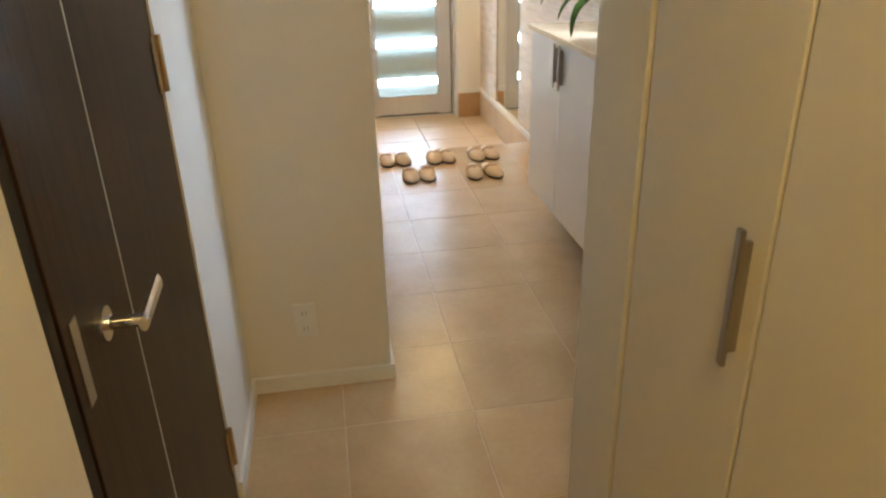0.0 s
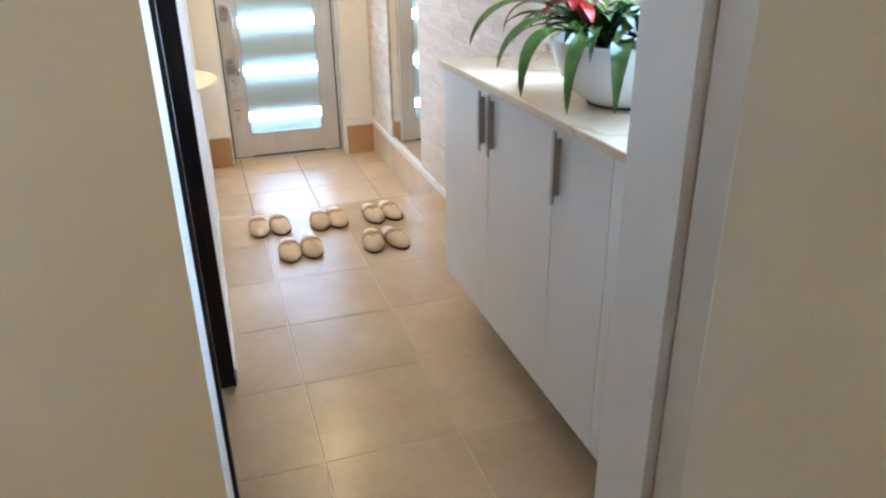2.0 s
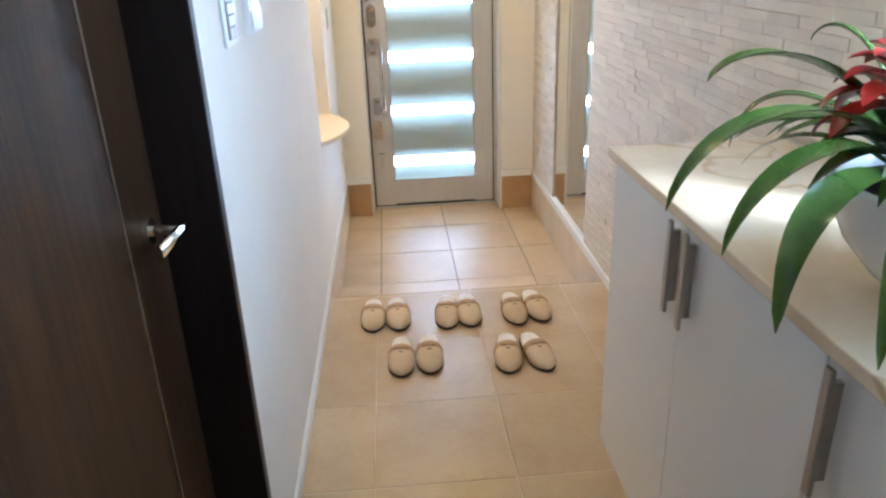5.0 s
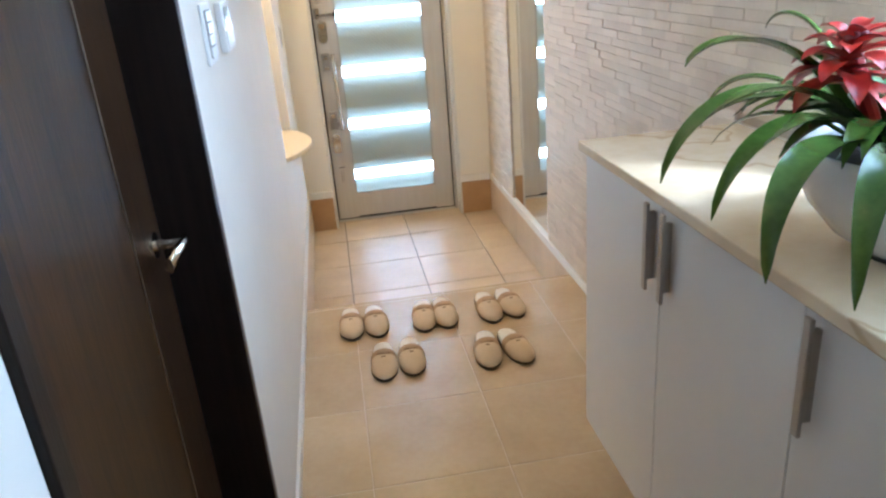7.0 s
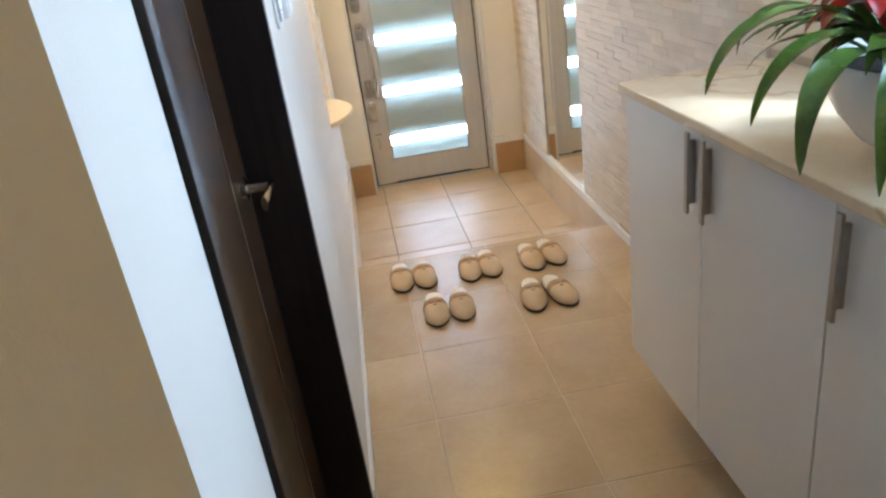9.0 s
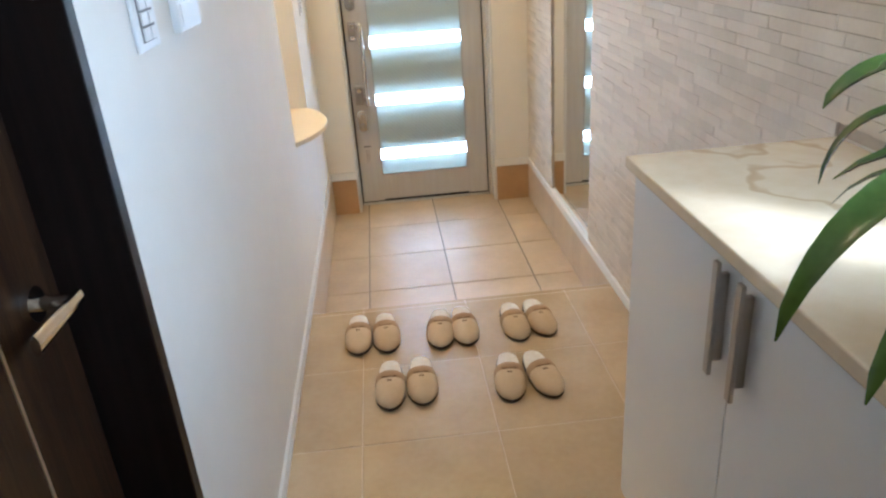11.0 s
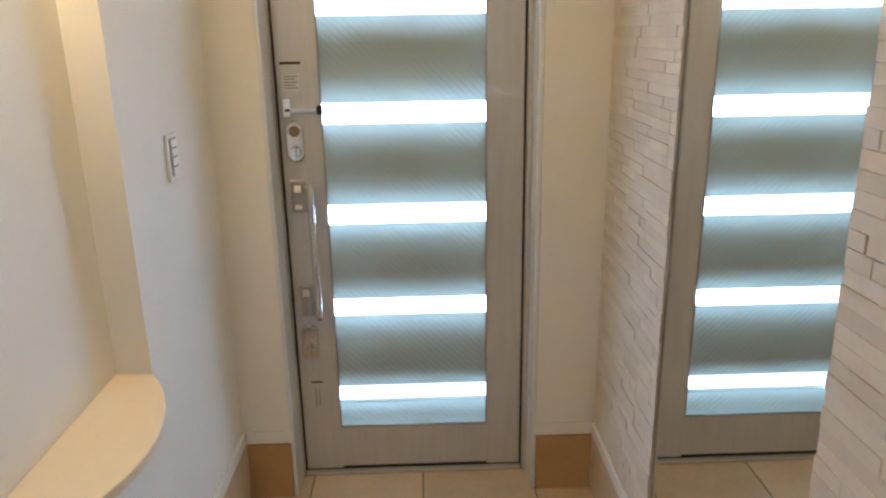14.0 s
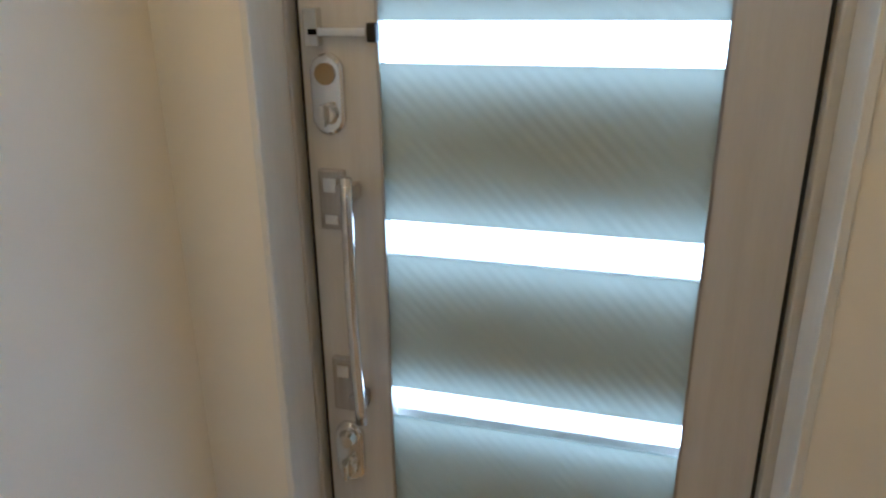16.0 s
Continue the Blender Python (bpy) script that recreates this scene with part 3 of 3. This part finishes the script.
# ---- plant ----
def strap(bm, base, way, length, width, lift, droop):
    """One arching strap leaf with a shallow channel."""
    d = Vector((math.cos(way), math.sin(way), 0))
    side = Vector((-d.y, d.x, 0))
    n, pts, pos, ang = 11, [], Vector(base), lift
    for k in range(n + 1):
        u = k / n
        w = width * (0.55 + 0.9 * u - 0.35 * u * u) if u < 0.55 else width * (0.94 * (1 - ((u - 0.55) / 0.45) ** 2.2))
        w = max(w, 0.0012)
        up = Vector((-math.sin(ang) * d.x, -math.sin(ang) * d.y, math.cos(ang)))
        pts.append((pos + side * w / 2 + up * w * 0.16, pos.copy(), pos - side * w / 2 + up * w * 0.16))
        ang -= droop / n * (0.5 + u)
        pos = pos + (d * math.cos(ang) + Vector((0, 0, 1)) * math.sin(ang)) * (length / n)
    vs = [[bm.verts.new(p) for p in row] for row in pts]
    low = [[bm.verts.new(p - Vector((0, 0, 0.0012))) for p in row] for row in pts]
    for g, flip in ((vs, False), (low, True)):
        for a, b in zip(g, g[1:]):
            for i in (0, 1):
                q = (a[i], a[i + 1], b[i + 1], b[i])
                bm.faces.new(q[::-1] if flip else q)


def arch_leaf(bm, root, bend, tip, width):
    """One long channelled leaf along a smooth arch, widest before the middle, with a drawn-out tip."""
    n, rows = 18, []
    first_bend, last_bend = root.lerp(tip, 0.42), root.lerp(tip, 0.92)
    first_bend.z, last_bend.z = bend.z, tip.z + 0.88 * (bend.z - tip.z)
    out = Vector((bend.x, bend.y, 0)) - Vector(((root.x + tip.x) / 2, (root.y + tip.y) / 2, 0))
    first_bend, last_bend = first_bend + out * 0.8, last_bend + out * 0.4
    for k in range(n + 1):
        u = k / n
        v = 1 - u
        p = root * v ** 3 + first_bend * 3 * u * v * v + last_bend * 3 * u * u * v + tip * u ** 3
        way = ((first_bend - root) * v * v + (last_bend - first_bend) * 2 * u * v + (tip - last_bend) * u * u).normalized()
        side = way.cross(Vector((0, 0, 1)))
        side = side.normalized() if side.length > 1e-4 else Vector((0, 1, 0))
        up = side.cross(way).normalized()
        w = max(width * (0.62 + 0.38 * math.sin(math.pi * min(u / 0.9, 1))) * math.sqrt(max(1 - max((u - 0.5) / 0.5, 0) ** 1.8, 0)), 0.0014)
        rows.append((p + side * w / 2 + up * w * 0.16, p, p - side * w / 2 + up * w * 0.16))
    for drop in (0.0, 0.0012):
        vs = [[bm.verts.new(q - Vector((0, 0, drop))) for q in row] for row in rows]
        for a, b in zip(vs, vs[1:]):
            for i in (0, 1):
                bm.faces.new((a[i], a[i + 1], b[i + 1], b[i]))


PX, PY, PZ = 1.522, 3.630, 1.172


def bromeliad():
    t = thing("potted_bromeliad", (PX, PY, PZ), "white bowl of arching green bromeliads with a red flower", "plant")
    prof = [(0.0, 0.004), (0.085, 0.004), (0.095, 0.010), (0.125, 0.030), (0.158, 0.070), (0.180, 0.115), (0.189, 0.150), (0.187, 0.158), (0.181, 0.157),
            (0.172, 0.115), (0.150, 0.100)]
    bm = bmesh.new()
    rings = [[(PX + max(r, 0.002) * math.cos(a), PY + max(r, 0.002) * math.sin(a), PZ + z) for a in [2 * math.pi * i / 48 for i in range(48)]] for r, z in prof]
    loft(bm, rings)
    part("bowl", bm, CERAMIC, t, "glossy white ceramic bowl", True)
    bm = bmesh.new()
    add_cylinder(bm, (PX, PY, PZ + 0.0005), (PX, PY, PZ + 0.005), 0.09, None, 36)
    part("foot", bm, BLACK, t, "dark foot ring")
    bm = bmesh.new()
    bmesh.ops.create_circle(bm, cap_ends=True, segments=36, radius=0.172, matrix=Matrix.Translation((PX, PY, PZ + 0.128)))
    part("soil", bm, SOIL, t)
    rnd = random.Random(7)

    def wall_safe(way, length):
        """Leaves that grow towards the wall are shorter."""
        return min(length, 0.24 if math.sin(way) > -0.3 else 0.28) if math.cos(way) > 0.25 else length * (0.72 if math.cos(way) < -0.3 else 0.85)

    for cx, cy, n, hue in ((-0.055, 0.040, 34, 0), (0.05, -0.06, 28, 1)):
        for k in range(n):
            way = 2 * math.pi * (k * 0.382) + rnd.uniform(-0.2, 0.2)
            inner = k / n
            length = wall_safe(way, rnd.uniform(0.33, 0.43) * (1.05 - 0.40 * inner))
            lift = 0.75 + 0.65 * inner + rnd.uniform(-0.1, 0.1)
            bm = bmesh.new()
            strap(bm, (PX + cx + 0.015 * math.cos(way), PY + cy + 0.015 * math.sin(way), PZ + 0.13), way, length, rnd.uniform(0.024, 0.036), lift, rnd.uniform(1.5, 2.2))
            part("leaf", bm, LEAF, t, "", True)
    # long leaves that arch out over the cabinet front: root, top of the arch, tip, width
    for root, bend, tip, width in (
            ((1.462, 3.665, 1.315), (1.270, 3.610, 1.470), (1.076, 3.532, 1.352), 0.034),
            ((1.455, 3.640, 1.310), (1.310, 3.600, 1.425), (1.137, 3.527, 1.302), 0.036),
            ((1.450, 3.625, 1.310), (1.250, 3.540, 1.405), (1.160, 3.449, 1.253), 0.042),
            ((1.470, 3.600, 1.310), (1.330, 3.520, 1.390), (1.267, 3.443, 1.207), 0.042),
            ((1.450, 3.690, 1.320), (1.300, 3.660, 1.505), (1.153, 3.640, 1.458), 0.034),
            ((1.490, 3.580, 1.310), (1.400, 3.460, 1.380), (1.350, 3.385, 1.215), 0.046),
            ((1.460, 3.720, 1.315), (1.360, 3.790, 1.440), (1.270, 3.810, 1.335), 0.026),
            ((1.480, 3.740, 1.330), (1.430, 3.800, 1.510), (1.375, 3.830, 1.470), 0.024)):
        bm = bmesh.new()
        arch_leaf(bm, Vector(root), Vector(bend), Vector(tip), width)
        part("leaf", bm, LEAF, t, "", True)
    # broad foliage at the back
    for k in range(14):
        way = rnd.uniform(-2.6, 0.2)
        bm = bmesh.new()
        strap(bm, (PX + 0.04, PY - 0.10, PZ + 0.13), way, wall_safe(way, rnd.uniform(0.16, 0.30)), 0.075, rnd.uniform(0.9, 1.4), rnd.uniform(0.8, 1.5))
        part("broad_leaf", bm, BROAD, t, "broad glossy green leaf", True)
    # flower
    fx, fy, fz = 1.372, 3.638, 1.450
    bm = bmesh.new()
    add_cylinder(bm, (PX - 0.055, PY + 0.03, PZ + 0.12), (fx, fy, fz), 0.009, 0.014, 10)
    stem = part("flower_stem", bm, PETAL, t, "dark red flower stem")
    for k in range(30):
        way = 2 * math.pi * k * 0.382
        inner = k / 30
        bm = bmesh.new()
        strap(bm, (fx, fy, fz - 0.035 + 0.055 * inner), way, 0.100 - 0.052 * inner, 0.034 - 0.008 * inner, 0.05 + 1.05 * inner, 1.3)
        part("bract", bm, PETAL, t, "pointed red bract", True)
    bm = bmesh.new()
    for k in range(14):
        a, r = 2.4 * k, 0.0045 * math.sqrt(k)
        bmesh.ops.create_icosphere(bm, subdivisions=1, radius=0.006, matrix=Matrix.Translation((fx + r * math.cos(a), fy + r * math.sin(a), fz + 0.03 - 0.3 * r)))
    part("flower_heart", bm, HEART, t, "dark speckled flower heart", True)


bromeliad()


# ---- slippers ----
def half_width(u):
    """Half width of the slipper at u from heel (0) to toe (1)."""
    base = 0.0335 + 0.0115 * math.sin(math.pi * min(max((u - 0.15) / 1.0, 0), 1))
    if u < 0.16:
        return base * math.sqrt(max(1 - ((0.16 - u) / 0.16) ** 2, 0))
    if u > 0.70:
        return base * math.sqrt(max(1 - ((u - 0.70) / 0.30) ** 2, 0))
    return base


SL = 0.240


def slipper_outline(grow=0.0, n=26):
    us = [0.5 - 0.5 * math.cos(math.pi * k / n) for k in range(n + 1)]
    right = [(half_width(u) + grow, SL * (0.5 - u) - grow * (2 * u - 1)) for u in us[1:-1]]
    return [(0.001, SL * 0.5 + grow)] + right + [(0, -SL * 0.5 - grow)] + [(-x, y) for x, y in right[::-1]]


def slipper():
    t = thing("slipper", (0, 0, 0), "beige suede slipper with white fleece lining on the tiled floor", "slipper", "slippers on the hall floor")
    o, g = slipper_outline(), slipper_outline(0.003)
    bm = bmesh.new()
    loft(bm, [[(x, y, 0.0) for x, y in o], [(x, y, 0.004) for x, y in g], [(x, y, 0.012) for x, y in g]])
    part("sole", bm, SOLE, t, "dark rubber sole")
    bm = bmesh.new()
    loft(bm, [[(x, y, 0.012) for x, y in o], [(x * 1.0, y, 0.018) for x, y in o], [(x * 0.97, y * 0.98, 0.024 + 0.06 * max(y, 0) * (1 if y > 0 else 0)) for x, y in o], [(x * 0.85, y * 0.90, 0.026 + 0.08 * max(y, 0)) for x, y in o]])
    part("insole", bm, FLEECE, t, "fluffy white insole", True)
    bm = bmesh.new()
    m = 14

    def arch(u, scale=1.0, drop=0.0):
        """Closed cross-section of the upper: a flattened arch over a straight base."""
        w = max(half_width(u) * 1.05, 0.004) * scale + 0.0015
        h = 0.056 - 0.018 * (max(u - 0.42, 0) / 0.58) ** 1.4
        if u > 0.80:
            h = 0.016 + (h - 0.016) * math.sqrt(max(1 - ((u - 0.80) / 0.205) ** 2, 0))
        h = 0.013 + (h - 0.013) * scale - drop
        y = SL * (0.5 - u) - 0.002
        return ([(w * math.cos(math.pi * i / m), y, 0.012 + (h - 0.012) * math.sin(math.pi * i / m) ** 0.75) for i in range(m + 1)]
                + [(-w * 0.5, y, 0.0118), (w * 0.5, y, 0.0118)])

    rings = [arch(0.66, 0.55), arch(0.54, 0.84), arch(0.42, 0.90), arch(0.417, 0.97)] + [arch(0.42 + 0.58 * k / 18) for k in range(19)]
    loft(bm, rings)
    upper = part("upper", bm, SUEDE, t, "soft beige suede upper", True)
    bm = bmesh.new()
    loft(bm, [arch(0.445, 0.93), arch(0.405, 0.94), arch(0.396, 1.02), arch(0.405, 1.06), arch(0.45, 1.065), arch(0.515, 1.05), arch(0.530, 1.0)], cap=False)
    part("cuff", bm, CUFF, t, "folded tan cuff", True)
    boxes("seam_line", STITCH, [(-0.024, 0.024, SL * 0.5 - SL * 0.545, SL * 0.5 - SL * 0.535, 0.0528, 0.0552)], upper, "dark stitched line")
    bm = bmesh.new()
    for dx, w in ((-0.004, 0.0035), (0.004, 0.0035)):
        add_box(bm, dx - w, dx + w, SL * 0.5 - SL * 0.625, SL * 0.5 - SL * 0.597, 0.0500, 0.0530)
    part("emblem", bm, STITCH, upper, "small brown embroidered emblem")
    return t


first = slipper()
SPOTS = [(0.684, 5.482, 0), (0.784, 5.478, 2), (0.983, 5.466, -4), (1.070, 5.470, 1), (1.255, 5.460, 2), (1.350, 5.472, 6),
         (0.790, 5.146, -2), (0.893, 5.153, -1), (1.176, 5.120, -6), (1.283, 5.116, 9)]
for i, (x, y, turn) in enumerate(SPOTS):
    m = pose(x, y - 0.003, S + 0.001, 0, 0, turn)
    if i == 0:
        first.matrix_basis = m
    else:
        copy_thing(first, m)


# ---- ceiling lights: assumed fixtures, none in view ----
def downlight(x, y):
    t = thing("ceiling_light", (x, y, TOP), "round recessed warm ceiling downlight, assumed and out of view", "lamp", "ceiling downlights")
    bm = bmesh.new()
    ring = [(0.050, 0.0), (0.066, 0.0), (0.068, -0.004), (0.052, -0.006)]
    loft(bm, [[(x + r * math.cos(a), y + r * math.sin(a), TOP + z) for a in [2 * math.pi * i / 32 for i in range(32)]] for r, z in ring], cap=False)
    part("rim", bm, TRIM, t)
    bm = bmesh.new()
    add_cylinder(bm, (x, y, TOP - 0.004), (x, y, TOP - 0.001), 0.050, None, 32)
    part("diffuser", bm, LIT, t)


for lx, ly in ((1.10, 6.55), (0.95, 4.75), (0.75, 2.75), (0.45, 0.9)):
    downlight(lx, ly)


# ---- floor tiles ----
def tile_field(parent, mat, xs, ys, z, thick, joint):
    for a, b in zip(xs, xs[1:]):
        for c, d in zip(ys, ys[1:]):
            if b - a < 0.02 or d - c < 0.02:
                continue
            bm = bmesh.new()
            j, e = joint / 2, 0.0012
            q = [(a + j, c + j), (b - j, c + j), (b - j, d - j), (a + j, d - j)]
            s = [(a + j + e, c + j + e), (b - j - e, c + j + e), (b - j - e, d - j - e), (a + j + e, d - j - e)]
            loft(bm, [[(x, y, z - thick) for x, y in q], [(x, y, z - e) for x, y in q], [(x, y, z) for x, y in s]])
            part("tile", bm, mat, parent)


tile_field(floor, FLOOR, [0.30, 0.70, 1.10, 1.50, 1.716], [3.275 + 0.4 * k for k in range(7)] , S, 0.012, 0.003)
tile_field(floor, FLOOR, [-0.13, 0.30, 0.70, 1.10, 1.50], [-1.2 + 0.075, -0.725, -0.325, 0.075, 0.475, 0.875, 1.275, 1.675, 2.075, 2.475, 2.875, 3.275], S, 0.012, 0.003)
# nosing row along the step
for a, b in zip([0.490, 0.70, 1.10, 1.50], [0.70, 1.10, 1.50, 1.700]):
    bm = bmesh.new()
    add_box(bm, a + 0.0015, b - 0.0015, 5.678, 5.702, S - 0.03, S, bevel=0.004)
    part("nosing_tile", bm, FLOOR, floor)
    bm = bmesh.new()
    add_box(bm, a + 0.0015, b - 0.0015, 5.690, 5.699, 0.001, S - 0.032, bevel=0.002)
    part("riser_tile", bm, FLOOR, floor)
tile_field(entry_floor, ENTRY_TILE, [0.490, 0.70, 1.10, 1.50, 1.712], [5.700, 5.868, 6.270, 6.672, 7.074, 7.462], 0.0, 0.012, 0.005)
# tiled skirting of the sunken entry
skirt = structure(thing("baseboard", (1.1, 6.5, 0), "tan tiled skirting of the sunken entry", "baseboard"))
for a, b in zip([5.706, 5.868, 6.270, 6.672, 7.074], [5.868, 6.270, 6.672, 7.074, 7.330]):
    for x0, x1 in ((XL + 0.001, XL + 0.011), (XR - 0.013, XR - 0.002)):
        boxes("skirting_tile", ENTRY_TILE, [(x0, x1, a + 0.001, b - 0.001, 0.001, S - 0.002)], skirt)
for x0, x1 in ((XL + 0.012, DX0 - 0.011), (DX1 + 0.013, XR - 0.014)):
    boxes("skirting_tile", SKIRT_TILE, [(x0, x1, YD - 0.013, YD - 0.001, 0.001, S - 0.006)], skirt)


# ---- strip stone wall ----
rnd = random.Random(11)
stone = structure(thing("wall_strip_stone", (XR, 5.5, 0.3), "wall clad in thin staggered beige stone strips", "wall"))
structure(boxes("joint_bed", STONE_BACK, [(XR - 0.0015, XR - 0.0005, W1, 6.050, 1.174, TOP), (XR - 0.0015, XR - 0.0005, 4.44, 6.050, S + 0.04, 1.174),
                                      (XR - 0.0015, XR - 0.0005, 6.745, 7.33, S + 0.04, TOP)], stone))
ROW = 0.0268
cache = {}


def strip_mesh(length, depth):
    key = (round(length, 3), depth)
    if key not in cache:
        bm = bmesh.new()
        e = 0.0004
        q = [(0.0003, 0.0004), (length - 0.0003, 0.0004), (length - 0.0003, ROW - 0.0004), (0.0003, ROW - 0.0004)]
        s = [(0.0003 + e, 0.0004 + e), (length - 0.0003 - e, 0.0004 + e), (length - 0.0003 - e, ROW - 0.0004 - e), (0.0003 + e, ROW - 0.0004 - e)]
        loft(bm, [[(0, y, z) for y, z in q], [(-depth + e, y, z) for y, z in q], [(-depth, y, z) for y, z in s]])
        cache[key] = finish("stone_strip", bm, STONE)
    return cache[key]


rest_v, rest_f = [], []
count = 0
for y0, y1 in ((W1, 6.050), (6.745, 7.330)):
    for r in range(int((TOP - S - 0.04) / ROW)):
        z = S + 0.041 + r * ROW
        start = 4.44 if (z < 1.174 and y0 < 4.44) else y0
        y, proud = start, rnd.random() < 0.5
        shift = rnd.choice((0.04, 0.10, 0.16, 0.22))
        while y < y1 - 0.001:
            proud = not proud if rnd.random() < 0.92 else proud
            length = shift if y == start else rnd.choice((0.095, 0.11, 0.125, 0.14)) if proud else rnd.choice((0.13, 0.16, 0.20, 0.24))
            length = min(length, y1 - y)
            if y1 - y - length < 0.03:
                length = y1 - y
            depth = rnd.choice((0.0092, 0.0096, 0.0102)) if proud else rnd.choice((0.0074, 0.0078, 0.0082))
            me = strip_mesh(length, depth)
            if 5.18 < y < 6.1 and 0.62 < z < 1.72 and count < 300:
                ob = new("stone_strip", me)
                ob.location = (XR - 0.001, y, z)
                ob.parent = stone
                ob.matrix_parent_inverse = Matrix.Translation(-stone.location)
                count += 1
            else:
                n = len(rest_v)
                rest_v += [(XR - 0.001 + v.co.x, y + v.co.y, z + v.co.z) for v in me.vertices]
                rest_f += [[n + i for i in p.vertices] for p in me.polygons]
            y += length
me = bpy.data.meshes.new("stone_strips")
me.from_pydata(rest_v, [], rest_f)
STONE_REST = STONE.copy()
STONE_REST.name = "wall_strip_stone_joined"
nt = STONE_REST.node_tree
geo = nt.nodes.new("ShaderNodeNewGeometry")
for link in list(nt.links):
    if link.from_node.type == "OBJECT_INFO":
        target = link.to_socket
        nt.links.remove(link)
        nt.links.new(geo.outputs["Random Per Island"], target)
me.materials.append(STONE_REST)
rest = new("stone_strips", me)
rest.parent = stone
rest.matrix_parent_inverse = Matrix.Translation(-stone.location)
tagged(rest, kind="stuff")
